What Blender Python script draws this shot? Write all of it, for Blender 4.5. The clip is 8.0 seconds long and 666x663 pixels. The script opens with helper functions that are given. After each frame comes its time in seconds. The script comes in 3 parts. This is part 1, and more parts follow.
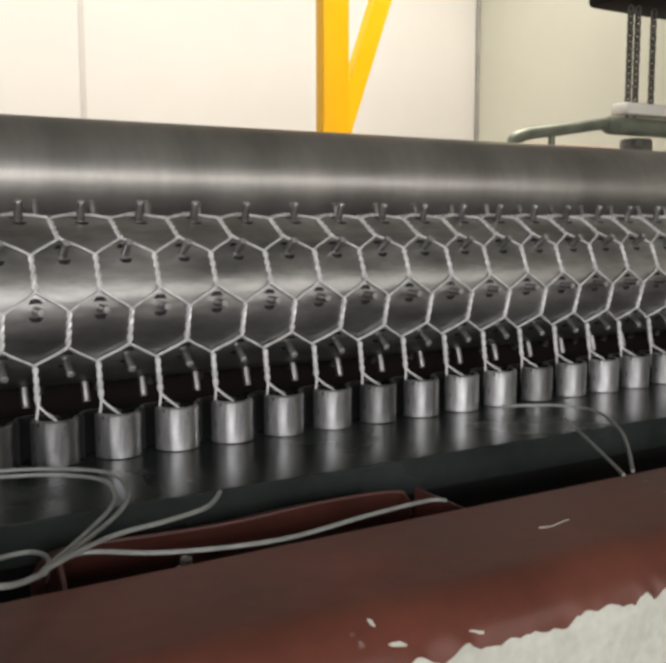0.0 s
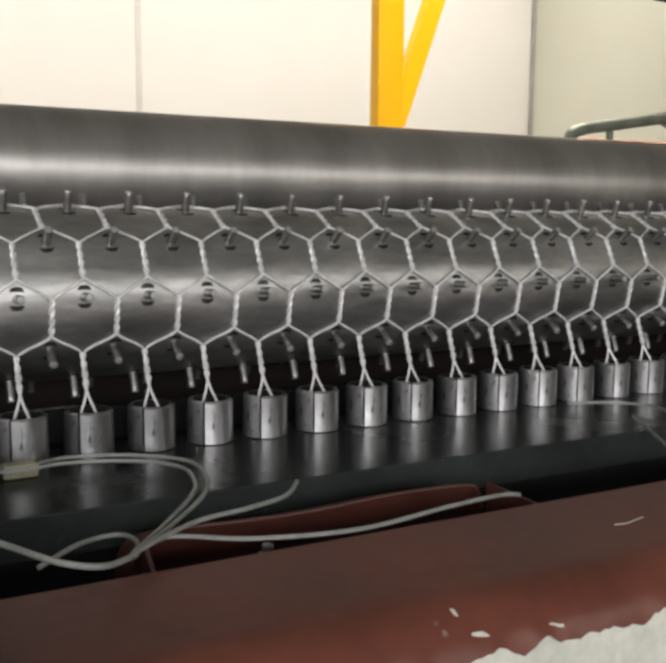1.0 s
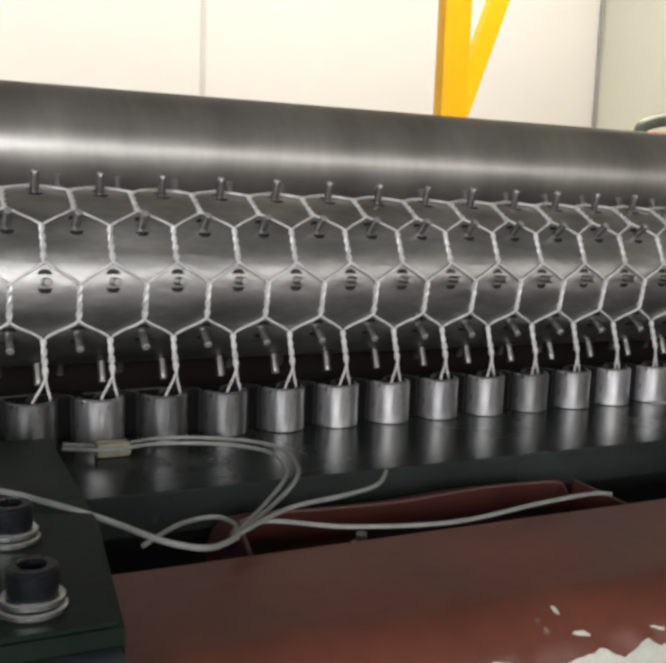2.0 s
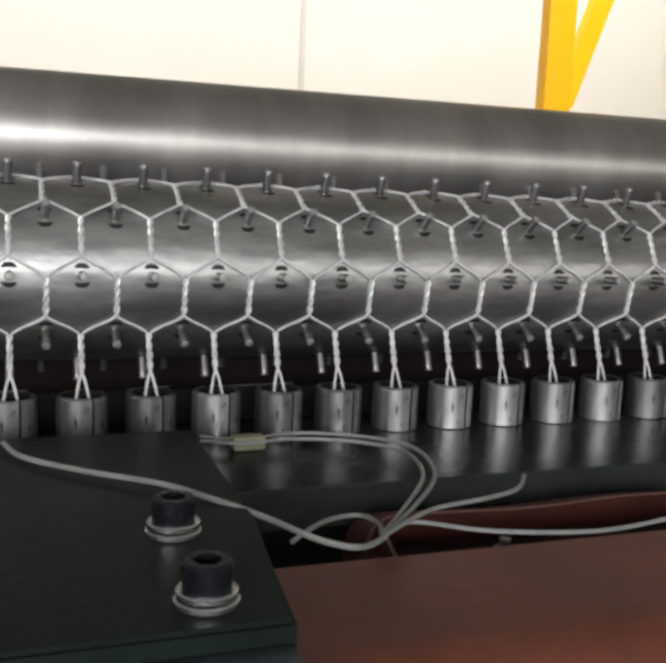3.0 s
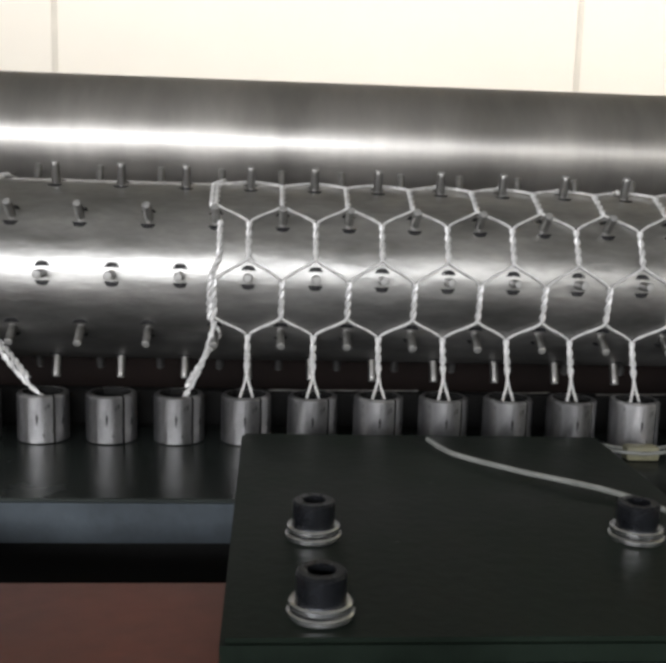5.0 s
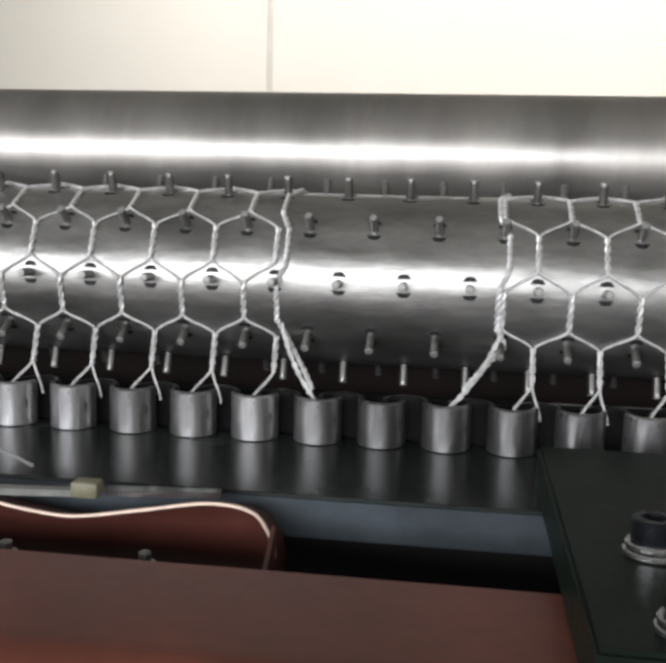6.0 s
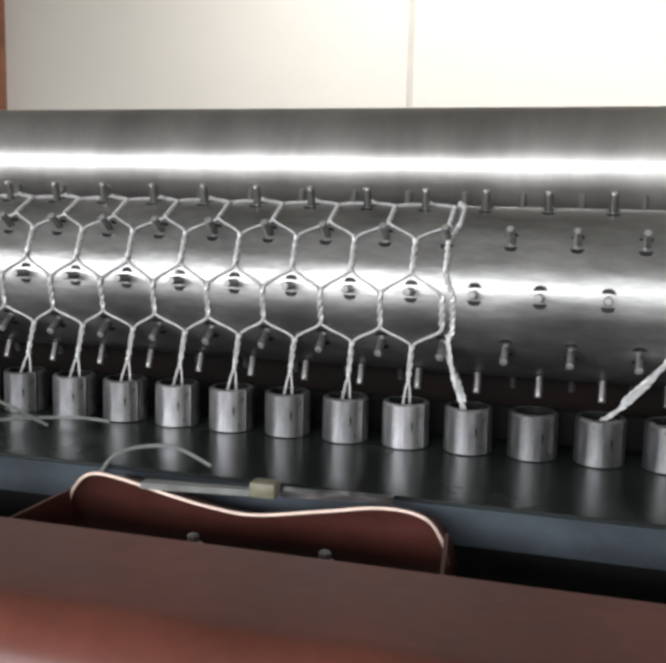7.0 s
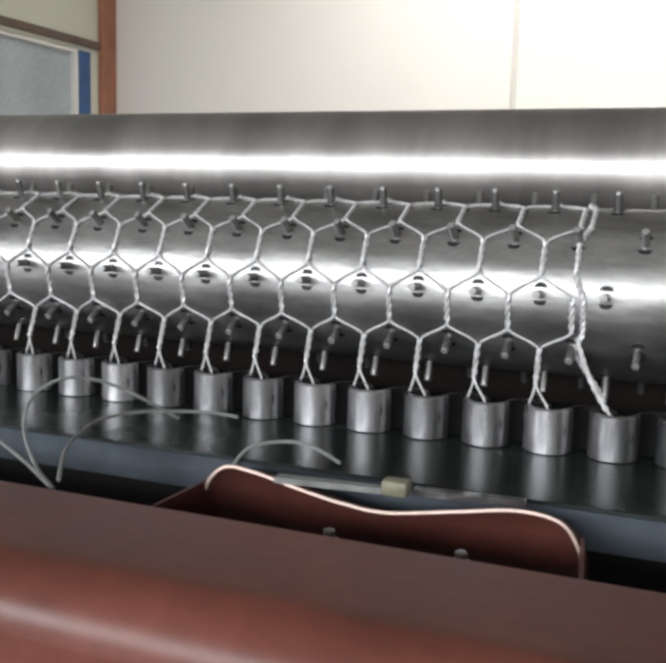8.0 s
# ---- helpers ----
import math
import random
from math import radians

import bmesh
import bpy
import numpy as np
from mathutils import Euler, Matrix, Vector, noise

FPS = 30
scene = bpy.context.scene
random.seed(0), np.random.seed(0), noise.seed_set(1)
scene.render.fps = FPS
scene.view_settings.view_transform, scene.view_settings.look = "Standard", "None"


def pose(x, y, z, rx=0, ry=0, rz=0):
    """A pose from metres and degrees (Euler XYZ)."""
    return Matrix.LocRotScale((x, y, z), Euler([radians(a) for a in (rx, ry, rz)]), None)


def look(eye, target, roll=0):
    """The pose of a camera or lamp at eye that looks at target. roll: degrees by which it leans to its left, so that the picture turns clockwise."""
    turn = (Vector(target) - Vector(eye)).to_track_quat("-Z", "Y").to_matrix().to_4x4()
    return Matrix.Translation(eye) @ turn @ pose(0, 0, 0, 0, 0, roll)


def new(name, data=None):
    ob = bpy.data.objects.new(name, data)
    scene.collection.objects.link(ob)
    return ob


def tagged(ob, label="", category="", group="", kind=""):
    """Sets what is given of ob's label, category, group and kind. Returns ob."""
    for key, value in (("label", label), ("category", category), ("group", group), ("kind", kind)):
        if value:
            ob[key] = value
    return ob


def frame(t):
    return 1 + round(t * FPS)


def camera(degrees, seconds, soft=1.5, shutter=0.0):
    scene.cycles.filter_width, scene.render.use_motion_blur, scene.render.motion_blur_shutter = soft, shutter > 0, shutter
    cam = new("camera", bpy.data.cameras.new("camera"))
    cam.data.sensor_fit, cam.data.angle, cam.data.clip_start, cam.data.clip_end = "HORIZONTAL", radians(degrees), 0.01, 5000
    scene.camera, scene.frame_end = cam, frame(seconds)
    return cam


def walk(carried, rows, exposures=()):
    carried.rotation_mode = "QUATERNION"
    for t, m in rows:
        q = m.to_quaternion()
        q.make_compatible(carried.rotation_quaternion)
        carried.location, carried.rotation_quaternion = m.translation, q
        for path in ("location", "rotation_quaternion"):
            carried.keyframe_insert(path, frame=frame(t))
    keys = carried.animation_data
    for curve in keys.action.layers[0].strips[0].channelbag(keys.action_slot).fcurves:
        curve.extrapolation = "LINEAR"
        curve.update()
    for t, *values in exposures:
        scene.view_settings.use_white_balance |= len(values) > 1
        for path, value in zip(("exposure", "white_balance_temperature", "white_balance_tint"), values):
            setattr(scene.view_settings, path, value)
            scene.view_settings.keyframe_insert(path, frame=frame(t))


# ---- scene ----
P = 0.06                      # pitch of the twisting tubes and of the pins
R = 0.0854                    # drum radius
PIN = 0.0205                   # pin length
STEP = 36.0                   # one row of the netting, in degrees of the drum

cam = camera(39.32, 8.0, soft=3.8)
walk(cam, [
    (0, pose(0.421, -0.950, 0.080, 83.219, 0.042, -31.339)),
    (0.5, pose(0.411, -0.953, 0.081, 82.979, -0.313, -31.076)),
    (1, pose(0.394, -0.948, 0.082, 82.776, -0.494, -28.355)),
    (1.5, pose(0.377, -0.941, 0.083, 82.223, -1.244, -26.705)),
    (3, pose(0.324, -0.917, 0.088, 81.236, -2.452, -19.410)),
    (3.5, pose(0.297, -0.908, 0.089, 81.133, -2.158, -15.674)),
    (4.2, pose(0.252, -0.913, 0.089, 80.884, -1.934, -10.582)),
    (5.5, pose(0.155, -0.919, 0.089, 81.031, -1.585, 1.613)),
    (6, pose(0.112, -0.934, 0.090, 81.300, -1.432, 8.009)),
    (6.5, pose(0.100, -0.936, 0.086, 81.680, -1.001, 13.315)),
    (7, pose(0.083, -0.953, 0.084, 82.222, -1.305, 16.195)),
    (8, pose(0.056, -0.970, 0.083, 82.169, -1.537, 22.100)),
], exposures=[(0, -0.14, 6950, 13), (3.0, 0.0, 6750, 12), (5.5, 0.08, 6700, 12), (8, 0.22, 6500, 12)])

# ---- light ----
world = bpy.data.worlds.new("world")
scene.world = world
world.use_nodes = True
wn = world.node_tree
sky = wn.nodes.new("ShaderNodeTexSky")
sky.sky_type, sky.sun_disc, sky.sun_elevation, sky.sun_rotation = "NISHITA", False, radians(45), radians(200)
wn.links.new(sky.outputs[0], wn.nodes["Background"].inputs[0])
wn.nodes["Background"].inputs[1].default_value = 0.1


def area(name, eye, target, sx, sy, watts, colour):
    lamp = bpy.data.lights.new(name, "AREA")
    lamp.shape, lamp.size, lamp.size_y, lamp.energy, lamp.color = "RECTANGLE", sx, sy, watts, colour
    ob = new(name, lamp)
    ob.matrix_world = look(eye, target)
    return ob


area("window_daylight", (-3.4, -6.9, 1.3), (-1.8, 0, 0.3), 9.6, 1.8, 570, (0.94, 0.965, 1.0))
area("window_daylight_east", (4.4, -6.9, 1.35), (3.2, 0, 0.3), 5.6, 1.1, 75, (1.0, 0.97, 0.93))
roof = area("roof_light", (3.2, 7.0, 4.85), (3.2, 7.6, 0.0), 14.6, 1.4, 510, (1.0, 0.975, 0.935))
roof.data.spread = radians(120)
# unseen fill lamp, added to brighten the yellow column and the wall there
column_fill = area("column_fill_light", (4.6, 3.6, 4.85), (4.6, 3.6, 0.0), 3.0, 0.5, 200, (1.0, 0.97, 0.9))
column_fill.data.spread = radians(80)


# ---- materials ----
def mat(name, colour, rough=0.5, metal=0.0, scale=20.0, vary=0.25, bump=0.0, bscale=200.0, stretch=(1, 1, 1), rvary=0.15,
        other=None, patch=0.55, spec=0.5, rand=0.0, fine=0.35, coat=0.0, crough=0.06, wave=0.0, wscale=12.0):
    m = bpy.data.materials.new(name)
    m.use_nodes = True
    nt = m.node_tree
    b = nt.nodes["Principled BSDF"]
    b.inputs["Metallic"].default_value = metal
    b.inputs["Specular IOR Level"].default_value = spec
    co = nt.nodes.new("ShaderNodeTexCoord")
    mp = nt.nodes.new("ShaderNodeMapping")
    mp.inputs["Scale"].default_value = stretch
    nt.links.new(co.outputs["Object"], mp.inputs[0])
    n1 = nt.nodes.new("ShaderNodeTexNoise")
    n1.inputs["Scale"].default_value, n1.inputs["Detail"].default_value = scale, 6
    n2 = nt.nodes.new("ShaderNodeTexNoise")
    n2.inputs["Scale"].default_value, n2.inputs["Detail"].default_value = scale * 9, 4
    for n in (n1, n2):
        nt.links.new(mp.outputs[0], n.inputs["Vector"])
    dark = [c * (1 - vary) for c in colour]
    lite = [min(1, c * (1 + vary)) for c in colour]
    r1 = nt.nodes.new("ShaderNodeValToRGB")
    r1.color_ramp.elements[0].position, r1.color_ramp.elements[1].position = 0.32, 0.68
    r1.color_ramp.elements[0].color, r1.color_ramp.elements[1].color = (*dark, 1), (*lite, 1)
    nt.links.new(n1.outputs[0], r1.inputs[0])
    mx = nt.nodes.new("ShaderNodeMix")
    mx.data_type, mx.blend_type = "RGBA", "MULTIPLY"
    mx.inputs[0].default_value = fine
    nt.links.new(r1.outputs[0], mx.inputs[6])
    nt.links.new(n2.outputs[0], mx.inputs[7])
    colour_out = mx.outputs[2]
    if other:
        r2 = nt.nodes.new("ShaderNodeValToRGB")
        r2.color_ramp.elements[0].position, r2.color_ramp.elements[1].position = patch, patch + 0.06
        n3 = nt.nodes.new("ShaderNodeTexNoise")
        n3.inputs["Scale"].default_value, n3.inputs["Detail"].default_value = scale * 2.3, 8
        nt.links.new(mp.outputs[0], n3.inputs["Vector"])
        nt.links.new(n3.outputs[0], r2.inputs[0])
        m2 = nt.nodes.new("ShaderNodeMix")
        m2.data_type = "RGBA"
        nt.links.new(r2.outputs[0], m2.inputs[0])
        nt.links.new(colour_out, m2.inputs[6])
        m2.inputs[7].default_value = (*other, 1)
        colour_out = m2.outputs[2]
    if rand:
        info = nt.nodes.new("ShaderNodeObjectInfo")
        rr = nt.nodes.new("ShaderNodeMapRange")
        rr.inputs[3].default_value, rr.inputs[4].default_value = 1 - rand, 1 + rand
        nt.links.new(info.outputs["Random"], rr.inputs[0])
        m3 = nt.nodes.new("ShaderNodeMix")
        m3.data_type, m3.blend_type = "RGBA", "MULTIPLY"
        m3.inputs[0].default_value = 1
        nt.links.new(colour_out, m3.inputs[6])
        nt.links.new(rr.outputs[0], m3.inputs[7])
        colour_out = m3.outputs[2]
    nt.links.new(colour_out, b.inputs["Base Color"])
    rg = nt.nodes.new("ShaderNodeMapRange")
    rg.inputs[3].default_value, rg.inputs[4].default_value = max(0.02, rough - rvary), min(1, rough + rvary)
    nt.links.new(n1.outputs[0], rg.inputs[0])
    nt.links.new(rg.outputs[0], b.inputs["Roughness"])
    b.inputs["Coat Weight"].default_value, b.inputs["Coat Roughness"].default_value = coat, crough
    normal = None
    if wave:
        # slow waviness of a hand-ground or dented surface
        nw = nt.nodes.new("ShaderNodeTexNoise")
        nw.inputs["Scale"].default_value, nw.inputs["Detail"].default_value = wscale, 2
        nt.links.new(mp.outputs[0], nw.inputs["Vector"])
        wv = nt.nodes.new("ShaderNodeBump")
        wv.inputs["Strength"].default_value, wv.inputs["Distance"].default_value = wave, 0.01
        nt.links.new(nw.outputs[0], wv.inputs["Height"])
        normal = wv.outputs[0]
        nt.links.new(normal, b.inputs["Normal"])
        nt.links.new(normal, b.inputs["Coat Normal"])
    if bump:
        nb = nt.nodes.new("ShaderNodeTexNoise")
        nb.inputs["Scale"].default_value, nb.inputs["Detail"].default_value = bscale, 3
        nt.links.new(mp.outputs[0], nb.inputs["Vector"])
        bp = nt.nodes.new("ShaderNodeBump")
        bp.inputs["Strength"].default_value, bp.inputs["Distance"].default_value = bump, 0.002
        nt.links.new(nb.outputs[0], bp.inputs["Height"])
        if normal:
            nt.links.new(normal, bp.inputs["Normal"])
        nt.links.new(bp.outputs[0], b.inputs["Normal"])
    return m


DRUM = mat("worn_drum_steel", (0.40, 0.397, 0.386), 0.36, 0.9, 9, 0.34, 0.1, 160, (1, 3, 3), 0.09, coat=0.25, crough=0.12, wave=0.1, wscale=14)
ROLLER = mat("turned_roller_steel", (0.41, 0.397, 0.38), 0.37, 0.9, 5, 0.22, 0.06, 120, (2.2, 0.7, 0.7), 0.1, coat=0.2, crough=0.14, wave=0.07, wscale=10, fine=0.18)
TUBE = mat("machined_tube_steel", (0.49, 0.49, 0.50), 0.33, 0.9, 40, 0.3, 0.1, 180, (2, 2, 0.5), 0.1, rand=0.4, other=(0.07, 0.07, 0.07), patch=0.62, wave=0.08, wscale=45)
WIRE = mat("galvanised_wire", (0.86, 0.86, 0.86), 0.38, 0.25, 120, 0.2, 0.1, 600)
PINM = mat("pin_steel", (0.3, 0.296, 0.29), 0.35, 0.9, 60, 0.3)
PLATE = mat("oiled_plate_steel", (0.03, 0.036, 0.034), 0.26, 0.05, 7, 0.35, 0.08, 90, (1, 1, 1), 0.08, spec=0.13)
BLUE = mat("plate_edge_steel", (0.07, 0.088, 0.105), 0.5, 0.4, 12, 0.3, 0.15, 150)
BRACKET = mat("dark_painted_bracket", (0.011, 0.018, 0.013), 0.4, 0.0, 14, 0.3, 0.12, 120, other=(0.2, 0.21, 0.19), patch=0.73, spec=0.12)
RED = mat("red_brown_paint", (0.185, 0.055, 0.036), 0.38, 0.0, 8, 0.22, 0.1, 60, (1, 1, 1), 0.08, wave=0.1, wscale=9, spec=0.48)
CHIPPED = mat("chipped_red_paint", (0.185, 0.055, 0.036), 0.38, 0.0, 8, 0.22, 0.12, 60, (1, 1, 1), 0.08, other=(0.62, 0.6, 0.52), patch=0.69, wave=0.1, wscale=9, spec=0.48)
# the red paint again, darkened to stand for the shade in the gap
DARKRED = mat("shaded_red_paint", (0.10, 0.03, 0.022), 0.5, 0.0, 10, 0.3, 0.1, 80)
EDGE = mat("bare_sheet_edge", (0.72, 0.55, 0.46), 0.4, 0.3, 40, 0.2)
# real black of the hoist housing; elsewhere stands for deep shade
BLACK = mat("black_and_shade", (0.01, 0.01, 0.01), 0.75, 0.0, 20, 0.3, spec=0.2)
FOOTMARK = mat("dark_foot_mark", (0.02, 0.02, 0.022), 0.55, 0.0, 90, 0.3, 0.1, 300, spec=0.25)
BOLTM = mat("blackened_bolt_steel", (0.035, 0.038, 0.045), 0.3, 0.7, 60, 0.3)
WASHER = mat("zinc_washer", (0.78, 0.79, 0.8), 0.2, 0.95, 60, 0.2)
# paler than the pin steel, for light caught on the pin ends
TIP = mat("lit_pin_tip", (0.42, 0.42, 0.41), 0.5, 0.4, 60, 0.2)
CABLE = mat("pale_plastic_cable", (0.27, 0.28, 0.265), 0.4, 0.0, 50, 0.2)
CONNECT = mat("yellowed_connector", (0.27, 0.26, 0.17), 0.5, 0.0, 60, 0.3)
WALLM = mat("white_wall_panel", (0.80, 0.78, 0.73), 0.6, 0.0, 0.3, 0.02, fine=0.04)
SIDEW = mat("cream_wall_panel", (0.68, 0.68, 0.57), 0.6, 0.0, 0.4, 0.03, fine=0.05)
SEAM = mat("panel_seam", (0.45, 0.43, 0.4), 0.6, 0.0, 3, 0.15)
SEAMW = mat("wall_joint", (0.66, 0.64, 0.59), 0.6, 0.0, 3, 0.05, fine=0.05)
YELLOW = mat("yellow_gantry_paint", (0.93, 0.47, 0.003), 0.45, 0.0, 2, 0.04, 0.05, 20, fine=0.05)
ORANGE = mat("rust_red_post", (0.42, 0.17, 0.1), 0.55, 0.0, 4, 0.2)
RAILM = mat("brown_rail_paint", (0.16, 0.11, 0.085), 0.55, 0.0, 4, 0.2)
BLUEP = mat("blue_window_frame", (0.04, 0.12, 0.3), 0.45, 0.0, 6, 0.15)
FLOORM = mat("grey_concrete", (0.15, 0.15, 0.14), 0.7, 0.0, 3, 0.18, 0.2, 40)
CEILM = mat("roof_sheet", (0.48, 0.48, 0.46), 0.6, 0.0, 1, 0.1)
CHAINM = mat("oily_chain", (0.2, 0.195, 0.185), 0.45, 0.7, 30, 0.3)
GREYP = mat("grey_green_pipe", (0.2, 0.22, 0.17), 0.5, 0.2, 10, 0.2)
GLASS = mat("window_glass", (0.5, 0.56, 0.6), 0.08, 0.0, 2, 0.1)
PRIMER = mat("pale_primer", (0.72, 0.73, 0.64), 0.7, 0.0, 14, 0.12, 0.2, 60)
BACKP = mat("dark_red_filler", (0.012, 0.007, 0.006), 0.7, 0.0, 9, 0.4, spec=0.2)
FRAMEP = mat("machine_frame_paint", (0.12, 0.13, 0.12), 0.5, 0.0, 6, 0.2)


# ---- mesh helpers ----
def box(bm, x0, x1, y0, y1, z0, z1, bev=0.0, seg=2):
    made = bmesh.ops.create_cube(bm, size=1)["verts"]
    for v in made:
        v.co = ((x0 + x1) / 2 + v.co.x * (x1 - x0), (y0 + y1) / 2 + v.co.y * (y1 - y0), (z0 + z1) / 2 + v.co.z * (z1 - z0))
    if bev:
        edges = list({e for v in made for e in v.link_edges})
        bmesh.ops.bevel(bm, geom=edges, offset=bev, segments=seg, profile=0.5, affect="EDGES")


def sweep(bm, pts, r, sides=6, closed=False):
    """A round rod along pts."""
    pts = [Vector(p) for p in pts]
    n = len(pts)
    rings = []
    side = None
    for i, p in enumerate(pts):
        a = pts[(i - 1) % n] if closed or i else pts[0]
        b = pts[(i + 1) % n] if closed or i < n - 1 else pts[-1]
        d = (b - a).normalized()
        if side is None:
            side = d.orthogonal().normalized()
        side = (side - d * side.dot(d)).normalized()
        up = d.cross(side)
        rings.append([bm.verts.new(p + (side * math.cos(k * math.tau / sides) + up * math.sin(k * math.tau / sides)) * r) for k in range(sides)])
    for i in range(n if closed else n - 1):
        a, b = rings[i], rings[(i + 1) % n]
        for k in range(sides):
            bm.faces.new((a[k], a[(k + 1) % sides], b[(k + 1) % sides], b[k]))
    if not closed:
        bm.faces.new(rings[0][::-1])
        bm.faces.new(rings[-1])


def smooth_path(pts, per=6):
    """Points of a smooth curve through pts."""
    pts = [Vector(p) for p in pts]
    out = []
    for i in range(len(pts) - 1):
        a, b, c, d = pts[max(i - 1, 0)], pts[i], pts[i + 1], pts[min(i + 2, len(pts) - 1)]
        for k in range(per):
            t = k / per
            out.append(0.5 * ((2 * b) + (c - a) * t + (2 * a - 5 * b + 4 * c - d) * t * t + (3 * b - a - 3 * c + d) * t ** 3))
    return out + [pts[-1]]


def lathe(bm, profile, centre, axis="z", seg=32, a0=0.0, a1=math.tau):
    """A turned solid: profile of (radius, height) round an axis."""
    full = abs(a1 - a0 - math.tau) < 1e-6
    cols = []
    for k in range(seg if full else seg + 1):
        a = a0 + (a1 - a0) * k / seg
        ring = []
        for r, h in profile:
            c, s = r * math.cos(a), r * math.sin(a)
            v = (c, s, h) if axis == "z" else (h, c, s)
            ring.append(bm.verts.new(Vector(v) + Vector(centre)))
        cols.append(ring)
    for k in range(len(cols) if full else len(cols) - 1):
        a, b = cols[k], cols[(k + 1) % len(cols)]
        for i in range(len(profile) - 1):
            bm.faces.new((a[i], b[i], b[i + 1], a[i + 1]))


def extrude_x(bm, prof, x0, x1):
    """A closed profile of (y, z) drawn along x."""
    a = [bm.verts.new((x0, y, z)) for y, z in prof]
    b = [bm.verts.new((x1, y, z)) for y, z in prof]
    n = len(prof)
    for i in range(n):
        bm.faces.new((a[i], a[(i + 1) % n], b[(i + 1) % n], b[i]))
    bm.faces.new(a[::-1])
    bm.faces.new(b)


def to_mesh(name, bm, material, smooth=True):
    bmesh.ops.recalc_face_normals(bm, faces=bm.faces)
    me = bpy.data.meshes.new(name)
    bm.to_mesh(me)
    bm.free()
    me.materials.append(material)
    if smooth:
        me.shade_smooth()
        me.set_sharp_from_angle(angle=radians(38))
    return me


def part(name, bm, material, parent=None, label="", smooth=True):
    ob = new(name, to_mesh(name, bm, material, smooth))
    ob.parent = parent
    if label:
        ob["label"] = label
    return ob


def thing(name, label, category, group="", kind="", at=(0, 0, 0)):
    ob = new(name)
    ob.location = at
    return tagged(ob, label, category, group, kind)


def solid(name, bm, material, label, category, group="", kind="", smooth=True):
    return tagged(part(name, bm, material, None, "", smooth), label, category, group, kind)


# ---- the hall ----
FZ, CZ = -1.05, 5.0
XL, XR, YF, YB = -11.0, 8.75, -7.0, 9.0


def hall():
    bm = bmesh.new()
    box(bm, XL - 0.2, XR + 0.2, YF - 0.2, YB + 0.2, FZ - 0.2, FZ)
    solid("floor", bm, FLOORM, "grey concrete workshop floor", "floor", kind="structure")
    bm = bmesh.new()
    box(bm, XL - 0.2, XR + 0.2, YF - 0.2, YB + 0.2, CZ, CZ + 0.15)
    solid("ceiling", bm, CEILM, "dark sheet metal hall roof", "ceiling", kind="structure")
    bm = bmesh.new()
    box(bm, XL, XR, YB, YB + 0.2, FZ, CZ)
    wall = solid("wall_north", bm, WALLM, "smooth white panelled hall wall", "wall", kind="structure")
    for x in (-1.99, 3.4):
        bm = bmesh.new()
        box(bm, x - 0.03, x + 0.03, YB - 0.012, YB - 0.001, FZ, CZ, 0.004)
        part("panel_seam", bm, SEAMW, wall)
    bm = bmesh.new()
    box(bm, XR, XR + 0.2, YF, YB + 0.2, FZ, CZ)
    solid("wall_east", bm, SIDEW, "cream painted hall side wall", "wall", kind="structure")
    bm = bmesh.new()
    box(bm, XL - 0.2, XL, YF, YB + 0.2, FZ, CZ)
    solid("wall_west", bm, WALLM, "white painted hall side wall", "wall", kind="structure")
    bm = bmesh.new()
    box(bm, XL, XR, YF - 0.2, YF, FZ, 0.4)
    box(bm, XL, XR, YF - 0.2, YF, 2.2, CZ)
    box(bm, XL, -6.1, YF - 0.2, YF, 0.4, 2.2)
    box(bm, 7.1, XR, YF - 0.2, YF, 0.4, 2.2)
    solid("wall_south", bm, WALLM, "white hall wall with a long window band", "wall", kind="structure")
    # corner post and conduit in the far corner
    bm = bmesh.new()
    box(bm, 8.705, 8.745, 8.95, 8.99, FZ, CZ - 0.01, 0.006)
    solid("corner_trim", bm, SEAM, "grey corner trim between hall walls", "trim", kind="structure")


